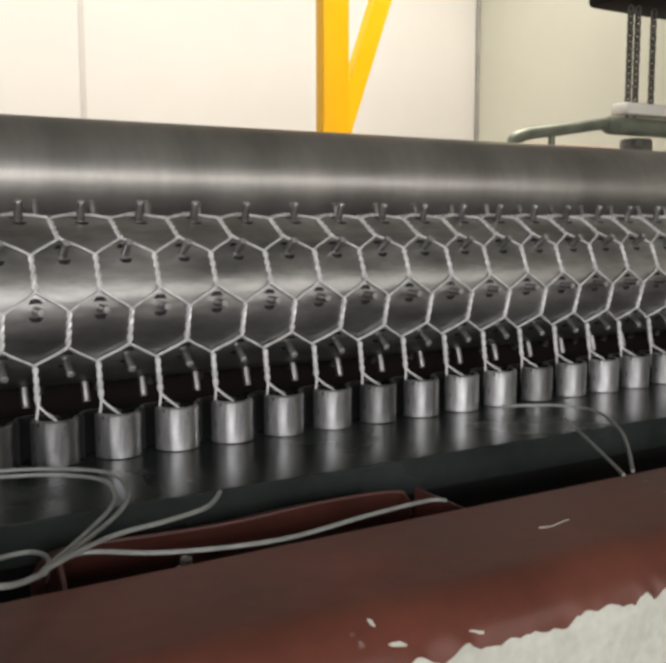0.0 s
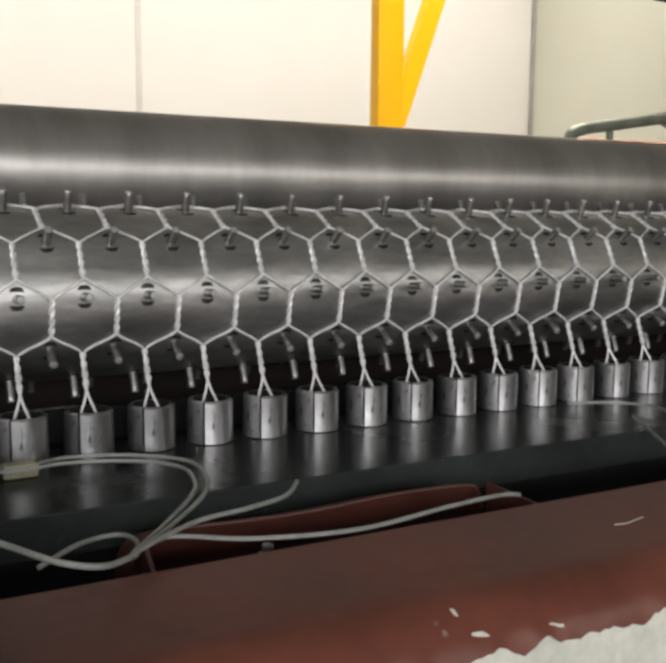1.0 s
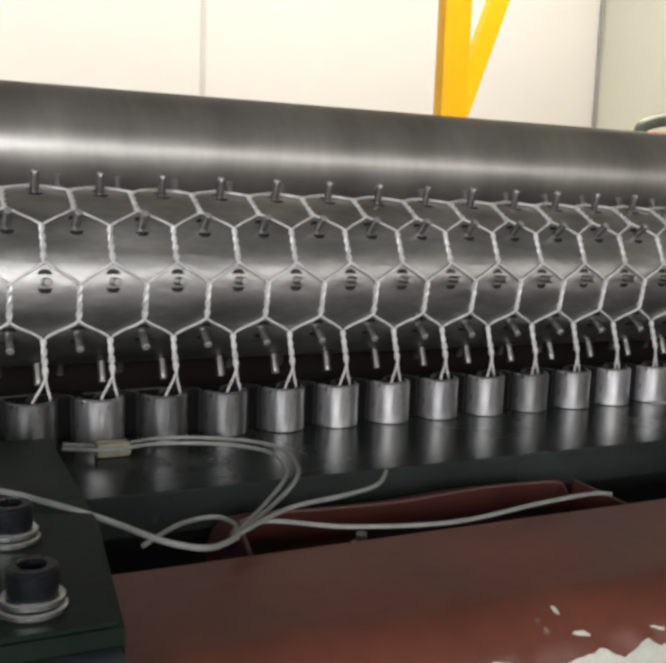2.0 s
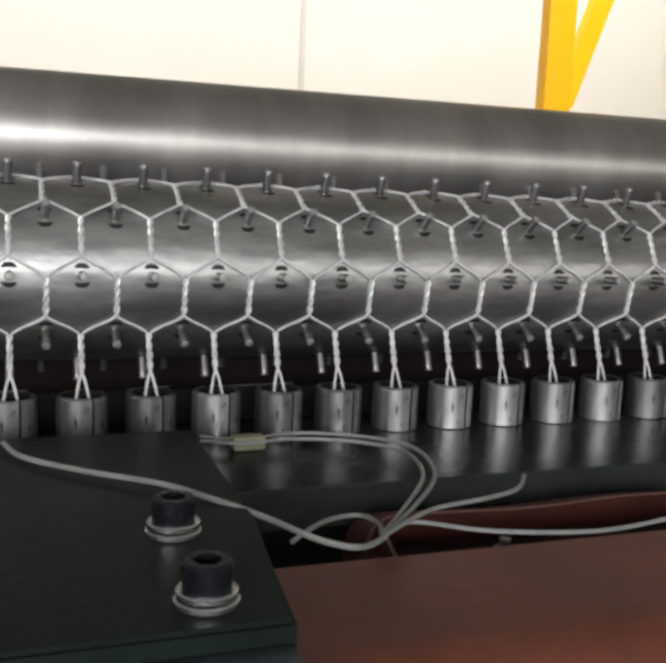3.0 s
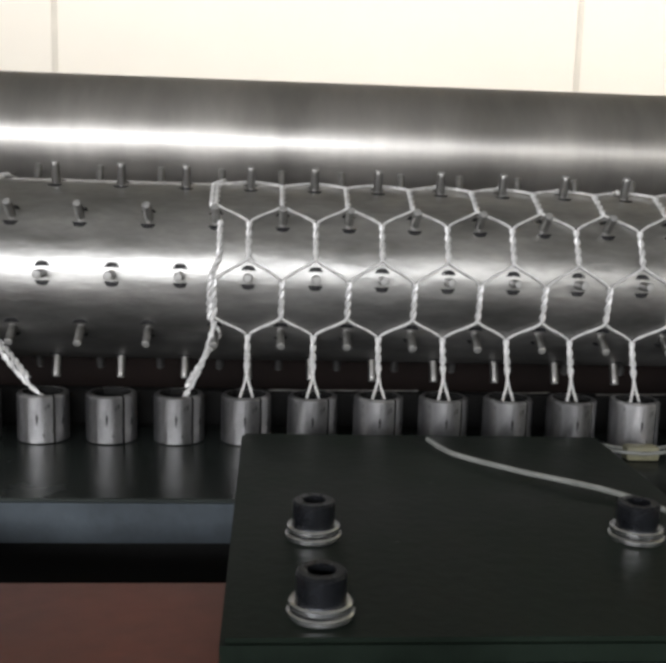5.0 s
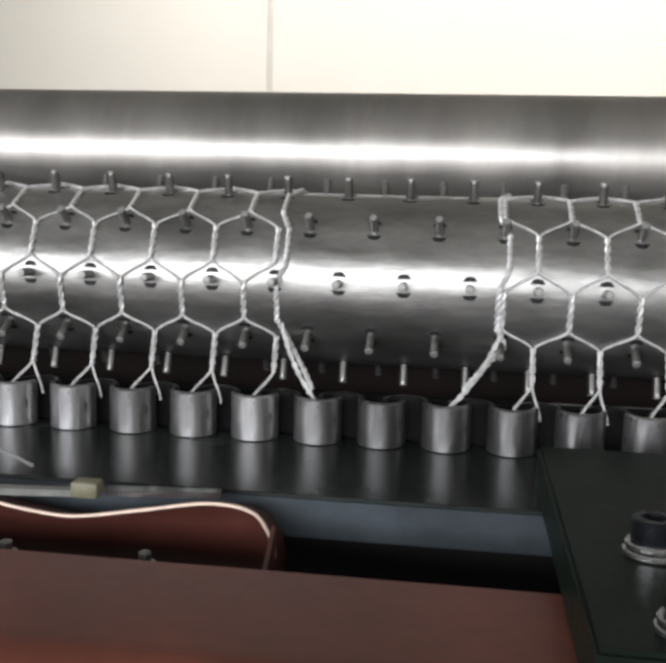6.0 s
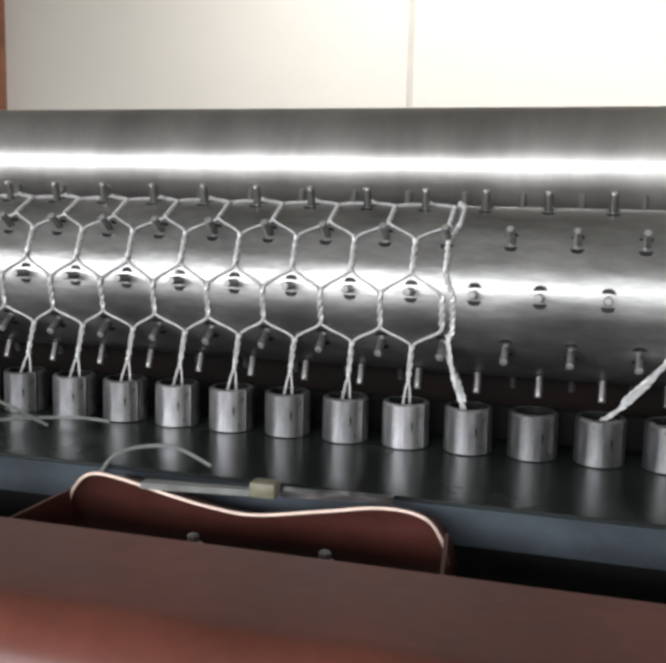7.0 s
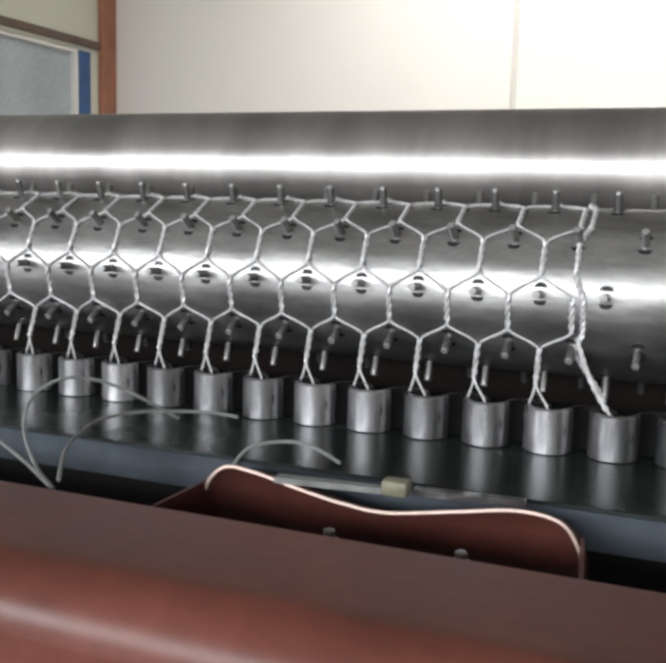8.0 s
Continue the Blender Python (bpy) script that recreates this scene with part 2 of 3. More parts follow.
def far_window():
    # a partition runs forward from the back wall and holds the window
    bm = bmesh.new()
    box(bm, -7.2, -7.0, 2.0, 6.0, FZ, CZ)
    box(bm, -7.2, -7.0, 8.56, YB - 0.002, FZ, CZ)
    box(bm, -7.2, -7.0, 6.0, 8.56, FZ, 0.2)
    box(bm, -7.2, -7.0, 6.0, 8.56, 1.79, CZ)
    solid("wall_partition", bm, SIDEW, "grey-green painted partition wall with a window", "wall", kind="structure", smooth=False)
    win = thing("window_1", "blue framed window in the partition wall", "window", kind="structure")
    bm = bmesh.new()
    box(bm, -7.12, -6.975, 8.325, 8.545, 0.21, 1.785, 0.008)
    part("window_frame", bm, BLUEP, win, smooth=False)
    bm = bmesh.new()
    box(bm, -7.1, -6.985, 8.255, 8.323, 0.21, 1.74, 0.006)
    part("inner_frame", bm, WALLM, win, "white inner window frame", smooth=False)
    bm = bmesh.new()
    box(bm, -7.1, -6.985, 6.01, 8.323, 1.742, 1.782, 0.006)
    part("inner_frame", bm, WALLM, win, "white inner window frame", smooth=False)
    bm = bmesh.new()
    box(bm, -7.07, -7.05, 6.01, 8.253, 0.21, 1.74)
    part("pane", bm, GLASS, win, smooth=False)
    bm = bmesh.new()
    box(bm, -6.998, -6.925, 8.72, 8.995, FZ, CZ - 0.005, 0.012)
    solid("steel_post", bm, ORANGE, "rust red painted steel post in the wall corner", "post", smooth=False)
    bm = bmesh.new()
    box(bm, -6.998, -6.95, 2.1, 8.715, 1.835, 1.925, 0.01)
    solid("steel_rail", bm, RAILM, "brown steel rail above the blue window", "rail", smooth=False)


def gantry():
    g = thing("gantry_column", "yellow painted steel gantry column with a slanting brace", "column", at=(3.9, 5.0, FZ))
    bm = bmesh.new()
    box(bm, 0.055, 0.275, -0.02, 0.1, 0, 5.9, 0.012)
    part("column", bm, YELLOW, g)
    bm = bmesh.new()
    d = Vector((0.36, 0, 1.0)).normalized()
    n = Vector((d.z, 0, -d.x))
    a, b = Vector((0.235, 0, 1.8)), Vector((0.235, 0, 1.8)) + d * 3.6
    vs = []
    for q in (a, b):
        for u, v in ((-0.068, -0.01), (0.068, -0.01), (0.068, 0.09), (-0.068, 0.09)):
            vs.append(bm.verts.new(q + n * u + Vector((0, v, 0))))
    for i in range(4):
        bm.faces.new((vs[i], vs[(i + 1) % 4], vs[4 + (i + 1) % 4], vs[4 + i]))
    bm.faces.new(vs[:4])
    bm.faces.new(vs[4:])
    part("brace", bm, YELLOW, g)
    bm = bmesh.new()
    box(bm, -0.1, 0.4, -0.25, 0.25, 0, 0.03, 0.004)
    part("base_plate", bm, YELLOW, g)


# ---- the machine ----
X0, X1 = -1.25, 2.3


def roller():
    r = thing("press_roller", "plain turned steel press roller behind the drum", "roller", at=(0, 0.16, 0.1255))
    bm = bmesh.new()
    prof = [(0.0, X0), (0.070, X0), (0.074, X0 + 0.004)] + [(0.074, X0 + 0.004 + (X1 - X0 - 0.008) * i / 24) for i in range(1, 24)] + [(0.074, X1 - 0.004), (0.070, X1), (0.0, X1)]
    lathe(bm, prof, (0, 0, 0), "x", 96)
    part("barrel", bm, ROLLER, r)
    for a, b in ((X0 - 0.12, X0), (X1, X1 + 0.12)):
        bm = bmesh.new()
        lathe(bm, [(0, a), (0.03, a), (0.03, b), (0, b)], (0, 0, 0), "x", 32)
        part("journal", bm, ROLLER, r)


def side_frames():
    for x0, x1 in ((X0 - 0.16, X0 - 0.06), (X1 + 0.06, X1 + 0.16)):
        bm = bmesh.new()
        box(bm, x0, x1, -0.2, 0.42, FZ, 0.3, 0.012)
        solid("side_frame", bm, FRAMEP, "dark painted machine side frame on the floor", "machine frame", "machine frames")


def pin_mesh(bm):
    q = 0.0041
    prof = [(q, -0.003), (q, PIN - 0.005), (q * 0.98, PIN - 0.0015), (q * 0.8, PIN - 0.0003), (0.0, PIN)]
    lathe(bm, prof, (0, 0, 0), "z", 10)
    for f in bm.faces:
        if f.calc_center_median().z > PIN - 0.0025:
            f.material_index = 2
    # dark marks above and below the foot, lying on the drum
    first = len(bm.faces)
    for mid in (0.0, math.pi):
        for inner, outer, half in ((0.0062, 0.0112, 0.5), (0.0074, 0.0102, 0.75)):
            lathe(bm, [(inner, -0.0003), (inner + 0.0007, 0.0005 - half * 0.0001), (outer - 0.0007, 0.0005 - half * 0.0001), (outer, -0.0003)], (0, 0, 0), "z", 6, mid - half, mid + half)
    bm.verts.ensure_lookup_table()
    bm.faces.ensure_lookup_table()
    ring = {v for f in bm.faces[first:] for v in f.verts}
    for f in bm.faces[first:]:
        f.material_index = 1
    for v in ring:
        v.co.z -= v.co.x ** 2 / (2 * R)


def on_drum(phi, r, x):
    """A point at the angle phi (degrees) up the drum's front."""
    a = radians(phi)
    return Vector((x, -r * math.cos(a), r * math.sin(a)))


def drum():
    d = thing("pin_drum", "worn steel drum with rows of steel pins", "drum")
    bm = bmesh.new()
    n = 48
    prof = [(0.0, X0), (R - 0.003, X0), (R, X0 + 0.003)] + [(R, X0 + 0.003 + (X1 - X0 - 0.006) * i / n) for i in range(1, n)] + [(R, X1 - 0.003), (R - 0.003, X1), (0.0, X1)]
    lathe(bm, prof, (0, 0, 0), "x", 120)
    part("shell", bm, DRUM, d)
    for a, b in ((X0 - 0.12, X0), (X1, X1 + 0.12)):
        bm = bmesh.new()
        lathe(bm, [(0, a), (0.035, a), (0.035, b), (0, b)], (0, 0, 0), "x", 32)
        part("journal", bm, ROLLER, d)
    bm = bmesh.new()
    pin_mesh(bm)
    me = to_mesh("pin", bm, PINM)
    me.materials.append(FOOTMARK)
    me.materials.append(TIP)
    far = bmesh.new()
    for j in range(10):
        phi = 2.5 + STEP * j
        off = 0.5 if j % 2 == 0 else 0.0
        for k in range(-16, 36):
            x = (k + off) * P
            p = on_drum(phi, R, x)
            turn = Vector((0, p.y, p.z)).to_track_quat("Z", "X").to_matrix().to_4x4()
            m = Matrix.Translation(p) @ turn
            if -9 <= k < 21:
                ob = new("pin", me)
                ob.parent = d
                ob.matrix_local = m
            else:
                t = bmesh.new()
                pin_mesh(t)
                t.transform(m)
                tmp = bpy.data.meshes.new("tmp")
                t.to_mesh(tmp)
                t.free()
                far.from_mesh(tmp)
                bpy.data.meshes.remove(tmp)
    field = tagged(part("pin_field", far, PINM, d), kind="stuff")
    field.data.materials.append(FOOTMARK)
    field.data.materials.append(TIP)
    return d


TX_Y, TX_Z = -0.09, -0.101     # axis and rim of the twisting tubes
TR, TH = 0.0225, 0.042


def half_tube_mesh(front):
    bm = bmesh.new()
    a0 = math.pi if front else 0.0
    r, c = TR, 0.0016
    seg = 14
    # half of a thick sleeve with a chamfered rim
    prof = [(0.0165, -TH), (r, -TH), (r, -c), (r - c, 0.0), (0.0178, 0.0), (0.0165, -0.0015), (0.0165, -TH)]
    lathe(bm, prof, (0, 0, 0), "z", seg, a0 + 0.04, a0 + math.pi - 0.04)
    bm.verts.ensure_lookup_table()
    n = len(prof)
    bm.faces.new(bm.verts[0:n - 1][::-1])
    last = seg * n
    bm.faces.new(bm.verts[last:last + n - 1])
    # the bore and the parting faces are blackened for the shade inside
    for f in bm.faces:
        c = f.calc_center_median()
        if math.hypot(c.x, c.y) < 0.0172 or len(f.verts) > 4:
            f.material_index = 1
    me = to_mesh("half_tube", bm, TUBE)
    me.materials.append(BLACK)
    return me


def tubes():
    out = []
    meshes = {True: half_tube_mesh(True), False: half_tube_mesh(False)}
    for k in range(-16, 32):
        for front in (True, False):
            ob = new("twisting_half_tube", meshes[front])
            tagged(ob, "bright machined steel half tube guiding one wire", "half tube", "row of twisting tubes")
            ob.location = ((k + 0.5) * P, TX_Y, TX_Z)
            out.append((ob, k, front))
    return out


def base():
    # bed plate under the tubes, with its front edge
    bm = bmesh.new()
    box(bm, X0 - 0.05, X1 + 0.05, -0.252, 0.3, -0.178, -0.144, 0.0015, 2)
    bed = solid("bed_plate", bm, PLATE, "oily dark steel bed plate under the tubes", "plate", smooth=False)
    # bluish strip along the front edge, ending at x = 0.3
    bm = bmesh.new()
    box(bm, X0 - 0.05, 0.3, -0.2545, -0.2522, -0.177, -0.1465, 0.0)
    part("edge_strip", bm, BLUE, bed, "bluish plate edge strip")
    # the bed's black colour is the shade between plate and beam
    bm = bmesh.new()
    box(bm, X0 - 0.05, X1 + 0.05, -0.22, 0.28, FZ, -0.18, 0.01)
    solid("machine_bed", bm, BLACK, "machine bed below the plate, coloured shade-black", "machine bed")
    # added panel, coloured near black to give the dark gap under the drum
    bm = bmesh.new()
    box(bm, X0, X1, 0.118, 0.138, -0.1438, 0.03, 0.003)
    solid("filler_panel", bm, BACKP, "near-black red filler panel behind the drum", "panel")
    # guide rail behind the tubes, its black colour giving the dark there
    bm = bmesh.new()
    box(bm, X0, X1, -0.045, -0.03, -0.142, -0.1095, 0.002)
    solid("guide_rail", bm, BLACK, "black guide rail filling the dark behind the tubes", "rail")
    for xa, xb, dz in ((0.2, 0.345, 0.0), (0.435, 0.475, 0.0), (0.52, 0.6, 0.0)):
        bm = bmesh.new()
        sweep(bm, smooth_path([(xa, -0.043, -0.1083), ((xa + xb) / 2, -0.04, -0.1083 + dz), (xb, -0.036, -0.1083)], 6), 0.0009, 5)
        solid("loose_wire", bm, PINM, "thin loose wire end on the black guide rail", "wire", "loose wires")
    # the round-edged beam in front
    bm = bmesh.new()
    r, zc = 0.04, -0.185
    prof = [(-0.388, -0.148), (-0.385, -0.152), (-0.385, -0.24), (-0.54, -0.24), (-0.54, zc)]
    for i in range(9):
        a = radians(180 - 90 * i / 8)
        prof.append((-0.5 + r * math.cos(a), zc + (r - 0.001) * math.sin(a)))
    prof.append((-0.49, -0.1463))
    extrude_x(bm, prof, X0 - 0.05, 0.62)
    solid("front_beam", bm, RED, "red-brown painted beam with a rounded front edge", "beam")
    bm = bmesh.new()
    prof2 = [(-0.388, -0.148), (-0.385, -0.152), (-0.385, -0.2), (-0.49, -0.2), (-0.535, -0.1755)]
    for i in range(7):
        a = radians(165 - 75 * i / 6)
        prof2.append((-0.5 + r * math.cos(a), zc + (r - 0.001) * math.sin(a)))
    prof2.append((-0.49, -0.1463))
    n0 = len(prof2)
    nx = 420
    rows = []
    for i in range(nx + 1):
        x = 0.62 + (X1 - 0.62) * i / nx
        jag = 0.010 * noise.noise(Vector((x * 28, 0.3, 0))) + 0.006 * noise.noise(Vector((x * 95, 1.3, 0))) + 0.003 * noise.noise(Vector((x * 260, 2.3, 0)))
        row = []
        for q, (y, z) in enumerate(prof2):
            row.append(bm.verts.new((x, y, z + (jag if q in (4, 5) else 0))))
        rows.append(row)
    for a, b in zip(rows, rows[1:]):
        for i in range(n0):
            bm.faces.new((a[i], a[(i + 1) % n0], b[(i + 1) % n0], b[i]))
    bm.faces.new(rows[0][::-1])
    bm.faces.new(rows[-1])
    worn = thing("front_beam", "red-brown painted beam with chipped paint along its front", "beam")
    part("paint", bm, CHIPPED, worn)
    bm = bmesh.new()
    extrude_x(bm, [(min(y + 0.0025, -0.3875), min(z, -0.15)) for y, z in prof[1:]], 0.62, X1 + 0.0)
    part("primer", bm, PRIMER, worn, "pale primer where the paint came off")
    # flakes of paint that came off down to the primer
    chips = random.Random(3)
    for cx, angle, wide, tall in ((0.719, 145, 0.008, 2.6), (0.708, 121, 0.0016, 4), (0.775, 153, 0.006, 2), (0.66, 156, 0.008, 2.5)):
        bm = bmesh.new()
        lo, hi = [], []
        for i in range(9):
            q = math.tau * i / 9
            k = chips.uniform(0.55, 1.1)
            a = radians(angle + tall * k * math.sin(q) + 2.5 * math.cos(q))
            for out, rr in ((lo, r - 0.002), (hi, r + 0.0003)):
                out.append(bm.verts.new((cx + wide * k * math.cos(q), -0.5 + rr * math.cos(a), zc + rr * math.sin(a))))
        for i in range(9):
            bm.faces.new((lo[i], lo[(i + 1) % 9], hi[(i + 1) % 9], hi[i]))
        bm.faces.new(lo[::-1])
        bm.faces.new(hi)
        part("paint_chip", bm, PRIMER, worn, "pale chip in the red paint", smooth=False)
    bm = bmesh.new()
    sweep(bm, [(0.9 + 0.011 * i, -0.457 - 0.003 * math.sin(i * 1.7), -0.1466) for i in range(4)], 0.0004, 5)
    part("scratch", bm, PRIMER, worn, "pale scratch in the red paint")
    # pedestals that carry the beam
    for x in (-1.1, 2.1):
        bm = bmesh.new()
        box(bm, x - 0.05, x + 0.05, -0.5, -0.4, FZ, -0.2402 if x < 0 else -0.205, 0.006)
        solid("beam_leg", bm, RED, "red-brown painted leg under the beam", "leg", "beam legs")


def bracket():
    b = thing("bolted_bracket", "dark green-black bracket plate with socket bolts", "bracket", at=(0.32, -0.36, -0.1435))
    bm = bmesh.new()
    # plate with a sloping right side
    top = [(0.179, -0.186), (0.47, -0.186), (0.466, -0.40), (0.452, -0.53), (0.179, -0.53)]
    lo = [bm.verts.new((x - 0.32, y + 0.36, 0.0)) for x, y in top]
    hi = [bm.verts.new((x - 0.32, y + 0.36, 0.0325)) for x, y in top]
    n = len(top)
    for i in range(n):
        bm.faces.new((lo[i], lo[(i + 1) % n], hi[(i + 1) % n], hi[i]))
    bm.faces.new(lo[::-1])
    bm.faces.new(hi)
    bmesh.ops.bevel(bm, geom=[e for e in bm.edges if all(v.co.z > 0.03 for v in e.verts)], offset=0.0025, segments=2, affect="EDGES")
    part("plate", bm, BRACKET, b, smooth=False)
    bm = bmesh.new()
    box(bm, 0.181 - 0.32, 0.45 - 0.32, -0.578 + 0.36, -0.5535 + 0.36, -0.09, 0.022, 0.004)
    box(bm, 0.181 - 0.32, 0.45 - 0.32, -0.5535 + 0.36, -0.5302 + 0.36, 0.0, 0.0215, 0.001)
    part("front_flange", bm, BLUE, b, "bluish grey front flange")
    for x, y in ((0.415, -0.409), (0.415, -0.502), (0.226, -0.408), (0.225, -0.505)):
        bolt = part("bolt", bolt_bm(), BOLTM, b, "black socket head bolt")
        bolt.location = (x - 0.32, y + 0.36, 0.0325)
        for i, (r0, h0) in enumerate(((0.0162, 0.0), (0.0152, 0.0044))):
            bm = bmesh.new()
            lathe(bm, [(0.008, h0), (r0 - 0.001, h0), (r0, h0 + 0.001), (r0, h0 + 0.003), (r0 - 0.001, h0 + 0.0038), (0.008, h0 + 0.0038)], (0, 0, 0), "z", 28)
            part("washer", bm, WASHER, bolt, "bright zinc washer")


def bolt_bm():
    bm = bmesh.new()
    h = 0.0085
    lathe(bm, [(0.0, h - 0.004), (0.0112, h - 0.004), (0.0122, h), (0.0122, h + 0.0122), (0.011, h + 0.0137), (0.007, h + 0.0137), (0.007, h + 0.005), (0.0, h + 0.005)], (0, 0, 0), "z", 28)
    return bm


def saddle(x0, x1, pts, label, edge=EDGE):
    """A red pressed bracket in the gap between plate and beam, with a bare bright upper edge."""
    s = thing("saddle_bracket", label, "bracket", "saddle brackets")
    curve = smooth_path(pts, 7)
    bm = bmesh.new()
    fr, bk, md, lo, lb = [], [], [], [], []
    for p in curve:
        fr.append(bm.verts.new((p.x, p.y, p.z)))
        bk.append(bm.verts.new((p.x, p.y + 0.045, p.z - 0.014)))
        md.append(bm.verts.new((p.x, p.y + 0.007, p.z - 0.012)))
        lo.append(bm.verts.new((p.x, p.y + 0.03, -0.2)))
        lb.append(bm.verts.new((p.x, p.y + 0.045, -0.2)))
    for i in range(len(curve) - 1):
        for a, b in ((fr, bk), (md, fr), (lo, md), (bk, lb)):
            bm.faces.new((a[i], a[i + 1], b[i + 1], b[i]))
    for i in (0, len(curve) - 1):
        bm.faces.new((fr[i], bk[i], lb[i], lo[i], md[i]))
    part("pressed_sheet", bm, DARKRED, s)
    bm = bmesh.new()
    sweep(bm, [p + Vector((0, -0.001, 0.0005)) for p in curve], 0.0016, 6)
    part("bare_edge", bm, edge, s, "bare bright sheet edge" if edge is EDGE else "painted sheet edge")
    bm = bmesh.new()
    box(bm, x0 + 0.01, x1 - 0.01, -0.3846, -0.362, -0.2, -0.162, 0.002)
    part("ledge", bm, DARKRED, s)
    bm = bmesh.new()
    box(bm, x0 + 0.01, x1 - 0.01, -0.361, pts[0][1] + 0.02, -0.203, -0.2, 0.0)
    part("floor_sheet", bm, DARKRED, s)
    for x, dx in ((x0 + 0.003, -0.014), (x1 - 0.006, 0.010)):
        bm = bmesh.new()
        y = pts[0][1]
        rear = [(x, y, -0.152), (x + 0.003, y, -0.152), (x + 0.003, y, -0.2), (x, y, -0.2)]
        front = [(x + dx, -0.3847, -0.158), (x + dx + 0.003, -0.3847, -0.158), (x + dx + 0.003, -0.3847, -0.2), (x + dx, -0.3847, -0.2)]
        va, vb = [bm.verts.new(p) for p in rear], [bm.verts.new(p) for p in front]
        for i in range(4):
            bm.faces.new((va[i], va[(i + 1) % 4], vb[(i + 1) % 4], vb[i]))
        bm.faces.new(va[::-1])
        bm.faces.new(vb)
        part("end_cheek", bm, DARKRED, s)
    return s


def nut(x, y, z):
    bm = bmesh.new()
    lathe(bm, [(0, 0), (0.0085, 0), (0.0085, 0.005), (0.0075, 0.006), (0.0045, 0.006), (0.0045, 0.0125), (0.003, 0.0135), (0, 0.0135)], (0, 0, 0), "z", 6)
    ob = solid("hex_nut", bm, PINM, "small dull steel nut on the red beam edge", "nut", "nuts on the beam")
    ob.location = (x, y, z)


# ---- cables on the plate ----
def cable(pts, r, label):
    bm = bmesh.new()
    sweep(bm, smooth_path(pts, 6), r, 7)
    return solid("cable", bm, CABLE, label, "cable", "loose cables")


def cables():
    pale = "thin pale plastic cable lying on the plate"
    cable([(0.324, -0.217, -0.106), (0.337, -0.257, -0.106), (0.376, -0.298, -0.106), (0.419, -0.333, -0.106), (0.444, -0.359, -0.108), (0.476, -0.385, -0.115), (0.503, -0.411, -0.122), (0.529, -0.414, -0.128), (0.557, -0.386, -0.135)], 0.0020, "pale plastic cable draped over the dark bracket")
    cable([(0.489, -0.123, -0.135), (0.528, -0.140, -0.135), (0.572, -0.127, -0.135), (0.627, -0.146, -0.135), (0.663, -0.186, -0.135), (0.659, -0.242, -0.135), (0.638, -0.288, -0.135), (0.595, -0.342, -0.135), (0.560, -0.380, -0.135)], 0.0018, pale)
    cable([(0.486, -0.137, -0.135), (0.524, -0.153, -0.135), (0.566, -0.145, -0.135), (0.620, -0.164, -0.135), (0.650, -0.200, -0.135), (0.647, -0.246, -0.135), (0.629, -0.286, -0.135), (0.589, -0.341, -0.135), (0.556, -0.382, -0.135)], 0.0018, pale)
    cable([(0.553, -0.388, -0.134), (0.608, -0.347, -0.134), (0.659, -0.333, -0.134), (0.695, -0.318, -0.134), (0.719, -0.288, -0.134)], 0.0018, pale)
    cable([(0.571, -0.361, -0.138), (0.594, -0.357, -0.138), (0.639, -0.385, -0.138), (0.713, -0.401, -0.138), (0.795, -0.388, -0.138), (0.853, -0.382, -0.138), (0.867, -0.389, -0.138)], 0.0017, "pale cable stretched along the red bracket")
    cable([(0.500, -0.367, -0.140), (0.533, -0.336, -0.140), (0.560, -0.330, -0.140), (0.568, -0.348, -0.140), (0.561, -0.371, -0.140)], 0.0017, "small cable loop beside the knot")
    cable([(1.147, -0.136, -0.136), (1.203, -0.162, -0.136), (1.221, -0.211, -0.136), (1.161, -0.304, -0.136), (1.054, -0.411, -0.136)], 0.0018, pale)
    cable([(1.163, -0.221, -0.136), (1.095, -0.328, -0.136), (1.037, -0.416, -0.136)], 0.0017, pale)
    cable([(-0.379, -0.141, -0.136), (-0.420, -0.138, -0.136), (-0.478, -0.169, -0.136), (-0.493, -0.221, -0.136), (-0.458, -0.312, -0.136), (-0.401, -0.397, -0.136)], 0.0018, "curved pale cable hanging over the plate edge")
    cable([(-0.430, -0.172, -0.137), (-0.460, -0.195, -0.114), (-0.496, -0.215, -0.097), (-0.522, -0.235, -0.094), (-0.542, -0.255, -0.109), (-0.538, -0.275, -0.134), (-0.514, -0.290, -0.164), (-0.484, -0.300, -0.182)], 0.0018, "looped pale cable hanging over the plate edge")
    cable([(-0.321, -0.262, -0.150), (-0.313, -0.250, -0.136), (-0.293, -0.240, -0.129), (-0.262, -0.235, -0.128), (-0.229, -0.235, -0.141)], 0.0017, "arched pale cable end on the plate")
    cable([(-0.519, -0.328, -0.136), (-0.454, -0.371, -0.136), (-0.396, -0.413, -0.136)], 0.0017, "pale cable hanging over the plate edge")
    for pts, m, label in (([(-0.260, -0.299, -0.136), (-0.215, -0.289, -0.136), (-0.172, -0.289, -0.136)], CABLE, "flat pale sleeve lying at the plate edge"), ([(-0.148, -0.280, -0.136), (-0.107, -0.272, -0.136), (-0.061, -0.270, -0.136)], WASHER, "flat bright metal strip at the plate edge")):
        bm = bmesh.new()
        a, b = Vector(pts[0]), Vector(pts[-1])
        d = (b - a).normalized()
        n = Vector((-d.y, d.x, 0)) * 0.006
        lo = [bm.verts.new(Vector((q.x, q.y, -0.1438)) + s) for q, s in ((a, -n), (b, -n * 0.7), (b, n * 0.7), (a, n))]
        hi = [bm.verts.new(v.co + Vector((0, 0, 0.005))) for v in lo]
        for i in range(4):
            bm.faces.new((lo[i], lo[(i + 1) % 4], hi[(i + 1) % 4], hi[i]))
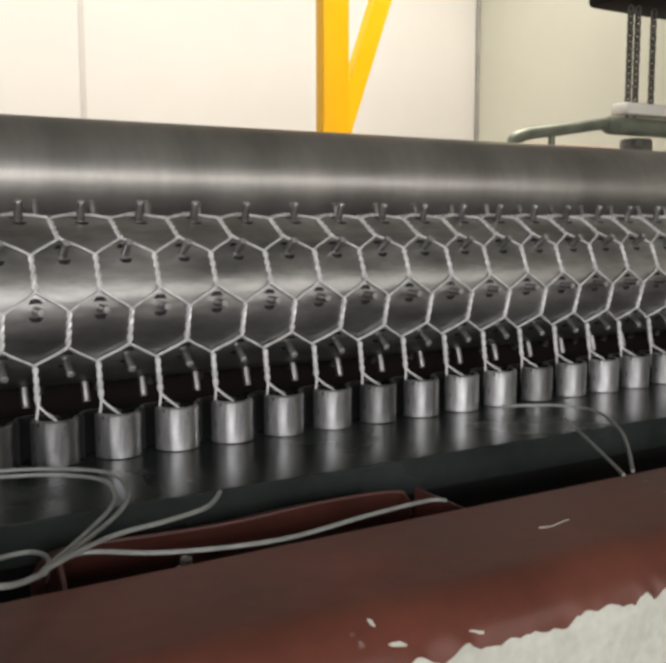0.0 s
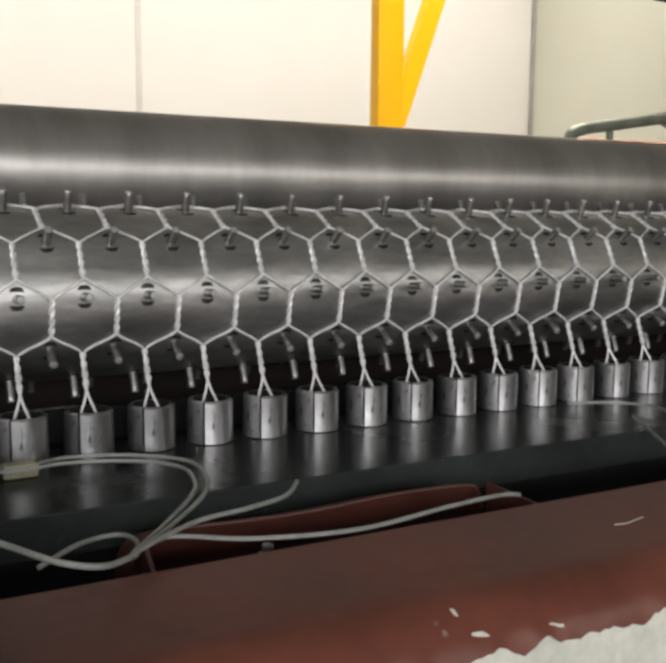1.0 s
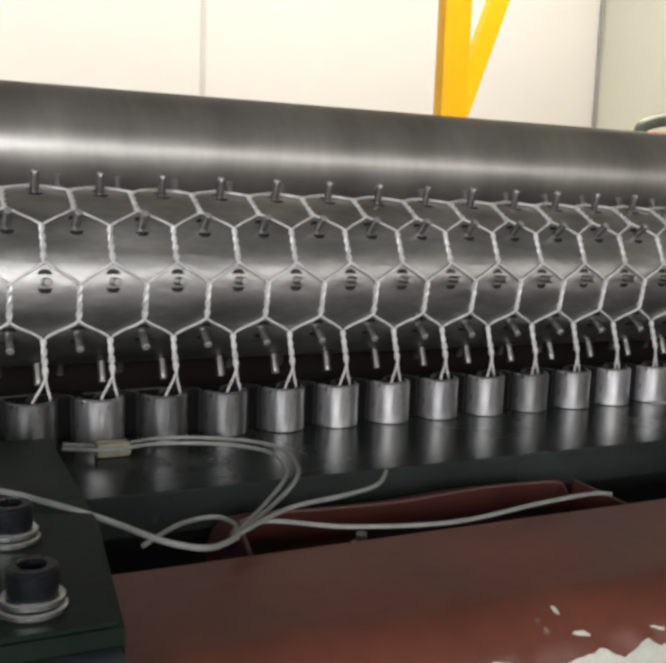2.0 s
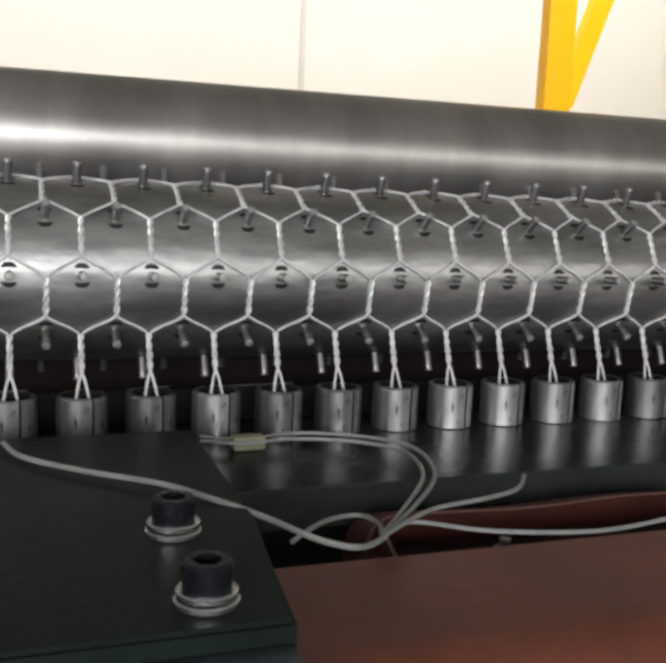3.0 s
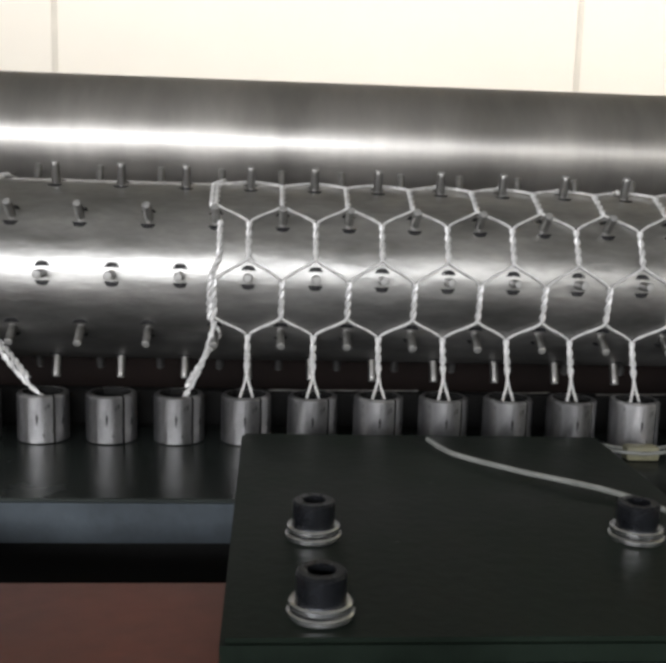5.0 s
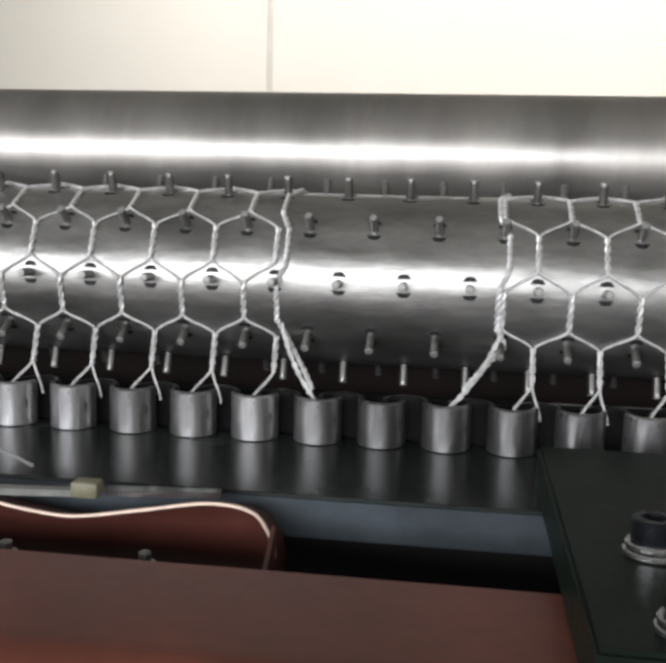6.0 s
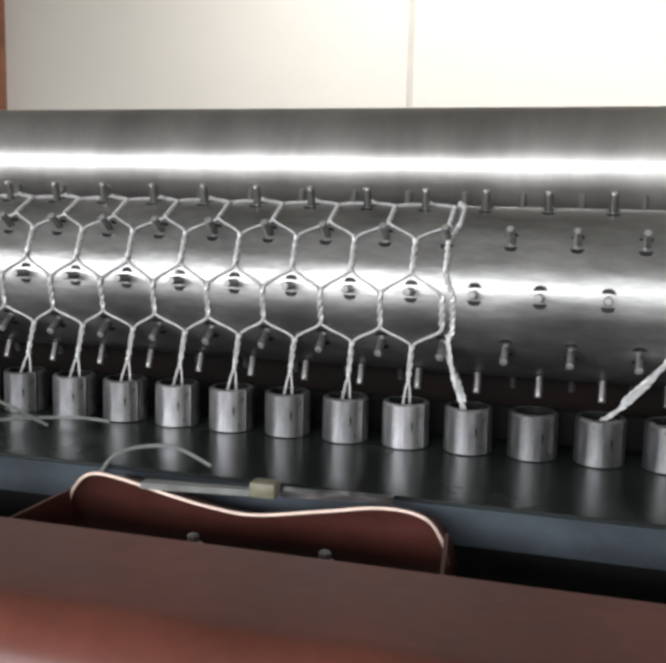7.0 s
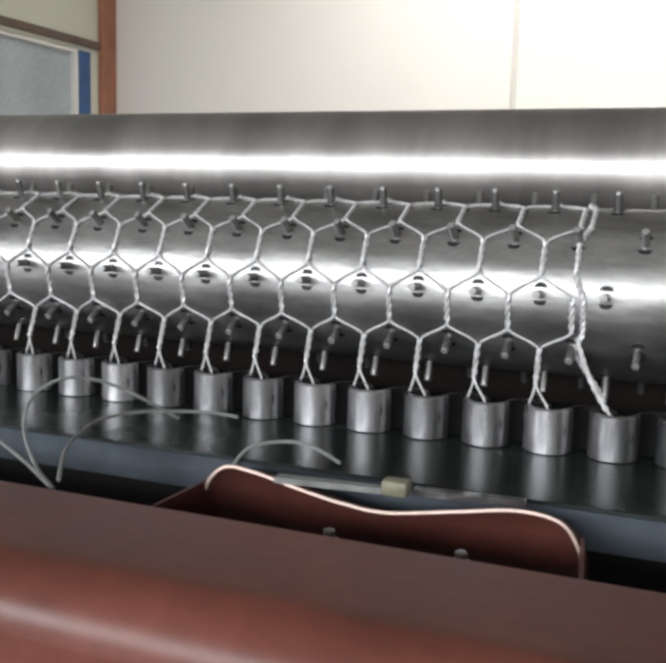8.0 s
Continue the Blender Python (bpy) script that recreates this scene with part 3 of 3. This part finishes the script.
        bm.faces.new(lo[::-1])
        bm.faces.new(hi)
        solid("flat_sleeve" if m is CABLE else "metal_strip", bm, m, label, "sleeve" if m is CABLE else "strip")
    for p, l in ((([(0.489, -0.123, -0.135), (0.528, -0.140, -0.135), (0.572, -0.127, -0.135), (0.627, -0.146, -0.135), (0.663, -0.186, -0.135), (0.659, -0.242, -0.135), (0.638, -0.288, -0.135), (0.595, -0.342, -0.135), (0.560, -0.380, -0.135)])[1], 0.03), (Vector(([(-0.260, -0.299, -0.136), (-0.215, -0.289, -0.136), (-0.172, -0.289, -0.136)])[-1]) + Vector((0.012, 0, 0)), 0.022)):
        bm = bmesh.new()
        box(bm, p[0] - l / 2, p[0] + l / 2, p[1] - 0.008, p[1] + 0.008, -0.1438, -0.131, 0.003)
        solid("connector", bm, CONNECT, "yellowed plastic cable connector on the plate", "connector", "cable connectors")


# ---- hoist and pipe beyond the roller ----
def hoist():
    h = thing("chain_hoist", "black chain hoist with hanging chains and steel hook block", "hoist", at=(4.4, 2.5, 1.2))
    bm = bmesh.new()
    box(bm, -0.19, 0.6, -0.16, 0.2, -0.01, 0.5, 0.03)
    part("housing", bm, BLACK, h)
    for x, n in ((-0.075, 17), (-0.02, 17), (0.1, 16)):
        for i in range(n):
            bm = bmesh.new()
            ring = []
            for k in range(12):
                a = math.tau * k / 12
                u, v = 0.015 * math.cos(a), 0.024 * math.sin(a)
                ring.append((x + (u if i % 2 else 0), (0 if i % 2 else u), -0.04 - i * 0.032 + v))
            sweep(bm, ring, 0.0068, 6, True)
            part("chain_link", bm, CHAINM, h)
    bm = bmesh.new()
    lathe(bm, [(0, -0.24), (0.036, -0.24), (0.048, -0.2), (0.048, 0.3), (0, 0.3)], (0, 0, -0.63), "x", 20)
    part("hook_block", bm, GREYP, h)
    bm = bmesh.new()
    box(bm, -0.15, 0.3, -0.07, 0.05, -0.575, -0.515, 0.012)
    part("cover", bm, WALLM, h, "white cover on the hook block")
    bm = bmesh.new()
    box(bm, -0.07, 0.07, -0.06, 0.06, -2.25, -0.69, 0.02)
    part("stem", bm, CHAINM, h)
    bm = bmesh.new()
    sweep(bm, smooth_path([(3.52, 2.5, 0.1), (3.53, 2.5, 0.42), (3.6, 2.5, 0.49), (3.85, 2.5, 0.53), (4.18, 2.5, 0.58)], 6), 0.03, 12)
    sweep(bm, [(3.79, 2.5, 0.1), (3.79, 2.5, 0.52)], 0.018, 10)
    sweep(bm, [(3.52, 2.5, FZ), (3.52, 2.5, 0.11)], 0.03, 12)
    sweep(bm, [(3.79, 2.5, FZ), (3.79, 2.5, 0.11)], 0.018, 10)
    solid("pipe_rail", bm, GREYP, "grey-green bent pipe rail behind the roller", "rail")
    bm = bmesh.new()
    box(bm, 3.9, 4.6, 2.8, 3.2, FZ, 0.49, 0.02)
    solid("red_cabinet", bm, ORANGE, "dull red machine cabinet behind the pipe rail", "cabinet")


# ---- the netting ----
RN = R + 0.0022                # radius on which the wires lie
WR = 0.0016                    # wire radius
COL = 23.0                     # a twisted column, in degrees of the drum
LOW = -35.0                    # the angle at which a new row reaches the drum
LEFT_EDGE, RIGHT_EDGE = -0.9, 2.5
COL_L = 2 * RN * math.sin(radians(COL / 2))


def smoother(t, a, b):
    u = min(1.0, max(0.0, (t - a) / (b - a)))
    return u * u * (3 - 2 * u)


SHIFT = [(-0.12, 0.16), (1.88, 2.14), (3.88, 4.14), (5.87, 6.12), (7.87, 8.13)]
TURN = [(0.33, 0.93), (2.33, 2.9), (4.32, 4.9), (6.22, 6.8)]
TWIST = [(0.56, 1.16), (2.5, 3.12), (4.5, 5.1), (6.36, 7.08)]


LATE = 0.06                    # the back halves shift a little later


def progress(t):
    # the drum hangs back a little before its first turn
    return -0.1 * (1 - smoother(t, *TURN[0])) + sum(smoother(t, a, b) for a, b in TURN)


def shifted(t, late=0.0):
    """0 at the even stand, 1 at the odd stand of the tubes."""
    v = 0.0
    for n, (a, b) in enumerate(SHIFT):
        u = smoother(t - late, a, b)
        v += u if n % 2 == 0 else -u
    return v


def twisted(t):
    return 720 * sum(smoother(t, a, b) for a, b in TWIST)


def half_pose(k, front, t):
    x = (k + 0.5 + (0.5 * shifted(t) if front else -0.5 * shifted(t, LATE))) * P
    return x, twisted(t)


def column_ends(n, t):
    """Upper and lower end (y, z) of the twisted column of row n."""
    pr = progress(t)
    tube = Vector((0, TX_Y, TX_Z - 0.004))
    node = on_drum(LOW, RN, 0)
    if pr <= n - 1:
        # the wire waits below the bed until its tube stands over it
        top = tube + Vector((0, 0, -0.11 * (1 - smoother(t, SHIFT[n - 1][1], SHIFT[n - 1][1] + 0.14)) if n else 0.0))
        return top, top + Vector((0, 0, -COL_L))
    if pr < n:
        w = pr - (n - 1)
        top = tube.lerp(node, w)
        d = Vector((0, TX_Y, TX_Z - 0.06)) - top
        return top, top + d.normalized() * COL_L
    phi = LOW + STEP * (pr - n)
    top = on_drum(phi, RN, 0)
    out = (Vector((0, TX_Y, TX_Z)) - top).normalized()
    chord = (on_drum(phi - COL, RN, 0) - top).normalized()
    u = smoother(phi, LOW, LOW + 24)
    return top, top + out.lerp(chord, u).normalized() * COL_L


def twist_pair(bm, a, b, turns=2.0, r=WR, bow=(0, 0, 0)):
    a, b = Vector(a), Vector(b)
    d = (b - a).normalized()
    u = d.orthogonal().normalized()
    v = d.cross(u)
    for s in (0, math.pi):
        pts = []
        for i in range(15):
            w = i / 14
            q = s + turns * math.tau * w
            pts.append(a.lerp(b, w) + Vector(bow) * math.sin(math.pi * w) + (u * math.cos(q) + v * math.sin(q)) * r * 0.95)
        sweep(bm, pts, r, 5)


def row_columns(n, left):
    """Pitch numbers of the columns of row n."""
    if n % 2:
        ks = range(-15, 0) if left else range(3, 31)
        return [float(k) for k in ks]
    ks = range(-16, -1) if left else range(2, 31)
    return [k + 0.5 for k in ks]


def slants(n, left):
    """(column, end, front) of the wires that leave the columns of row n."""
    out = []
    ends = set(row_columns(n + 1, left))
    for c in row_columns(n, left):
        for front in (True, False):
            e = c + (0.5 if front == (n % 2 == 0) else -0.5)
            if e in ends:
                out.append((c, e, front))
    return out


def netting(left):
    net = thing("wire_netting", "galvanised hexagonal wire netting wrapped over the pin drum", "wire netting", "wire nettings")
    jitter = random.Random(5 if left else 9)
    keyed = []
    # rows already on the drum
    bm = bmesh.new()
    for n in range(-4, 0):
        phi = LOW + STEP * (0 - n)
        for c in row_columns(n, left):
            w = jitter.uniform(-0.0012, 0.0012)
            twist_pair(bm, on_drum(phi, RN, c * P + w), on_drum(phi - COL, RN, c * P + w))
        for c, e, front in slants(n, left):
            pts = [on_drum(phi - COL - (STEP - COL) * i / 8, RN + 0.0005, (c + (e - c) * (i / 8 - 0.02 * math.sin(math.tau * i / 8))) * P) for i in range(9)]
            sweep(bm, pts, WR * 0.82, 5)
        x = edge_x(n, left)
        twist_pair(bm, on_drum(phi, RN, x), on_drum(phi - COL, RN, x), 2.5)
        twist_pair(bm, on_drum(phi - COL, RN, x), on_drum(phi - STEP, RN, edge_x(n + 1, left)), 1.5)
    keyed.append((tagged(part("wrapped_mesh", bm, WIRE, net), kind="stuff"), ("drum",)))
    # rows that are twisted during the clip
    bm = bmesh.new()
    twist_pair(bm, (0, 0, 0), (0, 0, -COL_L))
    column = to_mesh("twisted_wire", bm, WIRE)
    for n in range(0, 5):
        for c in row_columns(n, left):
            if -14 < c < 29:
                ob = new("twisted_wire", column)
                ob.parent = net
                keyed.append((ob, ("row", n, c)))
    rods = {}
    for lean in (1, -1):
        bm = bmesh.new()
        sweep(bm, [(lean * 0.0005 * math.sin(math.tau * i / 10), 0, 0.001 - 0.035 * i / 10) for i in range(11)], WR * 0.82, 5)
        rods[lean] = to_mesh("strand", bm, WIRE)
    for n in range(0, 5):
        for c, e, front in slants(n, left):
            if -14 < c < 29:
                ob = new("strand", rods[1 if e > c else -1])
                ob.parent = net
                keyed.append((ob, ("slant", n, c, e, front)))
    # the selvage wires
    bm = bmesh.new()
    twist_pair(bm, (0, 0, 0), (0, 0, -COL_L), 2.5)
    upper = to_mesh("selvage_wire", bm, WIRE)
    bm = bmesh.new()
    twist_pair(bm, (0, 0, 0), (0, 0, -0.021), 1.5)
    lower = to_mesh("selvage_wire", bm, WIRE)
    bm = bmesh.new()
    twist_pair(bm, (0, 0, 0.001), (0, 0, -0.096), 5, WR, (0.006 if left else -0.006, 0, 0))
    keyed.append((part("lead_wire", bm, WIRE, net), ("lead", 0, left)))
    for n in range(0, 5):
        for me, kind in ((upper, "edge"), (lower, "edge_low")):
            ob = new("selvage_wire", me)
            ob.parent = net
            keyed.append((ob, (kind, n, left)))
    return keyed


def edge_x(n, left):
    return ((LEFT_EDGE if left else RIGHT_EDGE) + (0.07 if n % 2 else -0.07)) * P


def edge_ends(n, left, t):
    """Ends of the selvage piece of row n; below the drum it leans to its tube."""
    top, low = column_ends(n, t)
    pr = progress(t)
    x, _ = half_pose(-1 if left else 1, True, t)
    tube = Vector((x, TX_Y, TX_Z - 0.004))
    e = Vector((edge_x(n, left), 0, 0))
    if pr <= n - 1:
        shift = Vector((x, 0, 0))
        return top + shift, low + shift
    if pr < n:
        top = tube.lerp(on_drum(LOW, RN, e.x), pr - (n - 1))
        return top, top + (tube + Vector((0, 0, -0.05 * (1 - pr + n - 1))) - top).normalized() * COL_L
    out = (tube - top - e).normalized()
    phi = LOW + STEP * (pr - n)
    chord = (on_drum(phi - COL, RN, 0) - top).normalized()
    return top + e, top + e + out.lerp(chord, smoother(phi, LOW, LOW + 24)).normalized() * COL_L


def aim(a, b):
    """The pose at a whose -z points to b."""
    d = Vector(b) - Vector(a)
    return Matrix.Translation(a) @ Vector((0, 0, -1)).rotation_difference(d.normalized()).to_matrix().to_4x4()


def aim_flat(a, b):
    """As aim, with the piece's x axis kept along the drum's surface."""
    z = (Vector(a) - Vector(b)).normalized()
    x = Vector((0, -1, 0)).cross(z).normalized()
    y = z.cross(x)
    return Matrix.Translation(a) @ Matrix((x, y, z)).transposed().to_4x4()


def hole(c, front, t):
    a = radians(twisted(t))
    s = -1 if front else 1
    return Vector((c * P - s * 0.0065 * math.sin(a), TX_Y + s * 0.0065 * math.cos(a), TX_Z - 0.003))


def piece_pose(tag, t):
    if tag[0] == "drum":
        return pose(0, 0, 0, -STEP * progress(t))
    if tag[0] == "row":
        a, b = column_ends(tag[1], t)
        x = Vector((tag[2] * P, 0, 0))
        return aim(a + x, b + x)
    if tag[0] == "slant":
        n, c, e, front = tag[1:]
        top, low = column_ends(n, t)
        top = low + Vector((c * P, 0, 0))
        nxt, _ = column_ends(n + 1, t)
        u = smoother(t - (0 if front else LATE), *SHIFT[n])
        h = hole(c + (e - c) * u, front, t)
        if n < 4:
            w = smoother(t, TURN[n][0] - 0.05, TURN[n][0] + 0.15)
            h = h.lerp(nxt + Vector((e * P, 0, 0)), w)
        if low.z < TX_Z + 0.004:
            h = top + Vector((0, 0, -0.05))
        return aim_flat(top, h)
    n, left = tag[1:]
    if tag[0] == "lead":
        x, _ = half_pose(-1 if left else 1, True, t)
        return aim_flat(on_drum(-25, RN + 0.0005, (LEFT_EDGE if left else RIGHT_EDGE) * P), (x, TX_Y, TX_Z - 0.004))
    top, low = edge_ends(n, left, t)
    if tag[0] == "edge":
        return aim(top, low)
    x, _ = half_pose(-1 if left else 1, True, t)
    tube = Vector((x, TX_Y, TX_Z - 0.006))
    if low.z < TX_Z + 0.004:
        return aim(low, low + Vector((0, 0, -0.05)))
    w = smoother(t, TURN[n][0] - 0.05, TURN[n][0] + 0.15) if n < 4 else 0.0
    return aim(low, tube.lerp(edge_ends(n + 1, left, t)[0], w))


def key_times(tag):
    spans = {"drum": TURN, "tube": SHIFT + TWIST, "edge": SHIFT + TURN + TWIST, "edge_low": SHIFT + TURN + TWIST, "lead": SHIFT}
    if tag[0] in spans:
        use = spans[tag[0]]
    elif tag[0] == "row":
        n = tag[1]
        use = TURN + ([(SHIFT[n - 1][1], SHIFT[n - 1][1] + 0.14)] if n else [])
    else:
        n = tag[1]
        use = [SHIFT[n]] + ([TWIST[n - 1], (SHIFT[n - 1][1], SHIFT[n - 1][1] + 0.14)] if n else []) + TURN
    ts = {0.0, 8.0}
    for a, b in use + ([(b, b + LATE + 1 / 30) for a, b in SHIFT] if tag[0] in ("tube", "slant") else []):
        step = 1 / 30 if (a, b) in TWIST else 1 / 15
        i0, i1 = math.floor(a * 30), math.ceil(b * 30)
        stride = round(step * 30)
        for i in list(range(i0, i1 + 1, stride)) + [i1]:
            if 0 <= i <= 240:
                ts.add(i / 30)
    return sorted(ts)


hall()
far_window()
gantry()
roller()
side_frames()
the_drum = drum()
the_tubes = tubes()
base()
bracket()
saddle(-0.33, -0.01, [(-0.328, -0.3, -0.172), (-0.322, -0.3, -0.152), (-0.306, -0.3, -0.138), (-0.28, -0.3, -0.139), (-0.236, -0.3, -0.148), (-0.2, -0.3, -0.154), (-0.164, -0.3, -0.156), (-0.11, -0.3, -0.147), (-0.063, -0.3, -0.139), (-0.031, -0.3, -0.143), (-0.017, -0.3, -0.160), (-0.013, -0.3, -0.176)], "red pressed bracket with a wavy bare upper edge")
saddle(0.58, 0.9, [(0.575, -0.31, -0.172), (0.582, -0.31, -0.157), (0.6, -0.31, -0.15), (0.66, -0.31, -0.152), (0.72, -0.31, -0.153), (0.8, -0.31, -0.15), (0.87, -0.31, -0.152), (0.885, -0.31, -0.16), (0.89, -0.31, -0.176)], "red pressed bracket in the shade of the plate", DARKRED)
for q in ((-0.183, -0.372, -0.162), (-0.086, -0.372, -0.162), (0.655, -0.372, -0.162)):
    nut(*q)
cables()
hoist()
net_pieces = netting(True) + netting(False)


def motions():
    walk(the_drum, [(t, piece_pose(("drum",), t)) for t in key_times(("drum",))])
    times = key_times(("tube",))
    for ob, k, front in the_tubes:
        rows = []
        for t in times:
            x, turn = half_pose(k, front, t)
            rows.append((t, pose(x, TX_Y, TX_Z, 0, 0, turn)))
        walk(ob, rows)
    for ob, tag in net_pieces:
        walk(ob, [(t, piece_pose(tag, t)) for t in key_times(tag)])


motions()
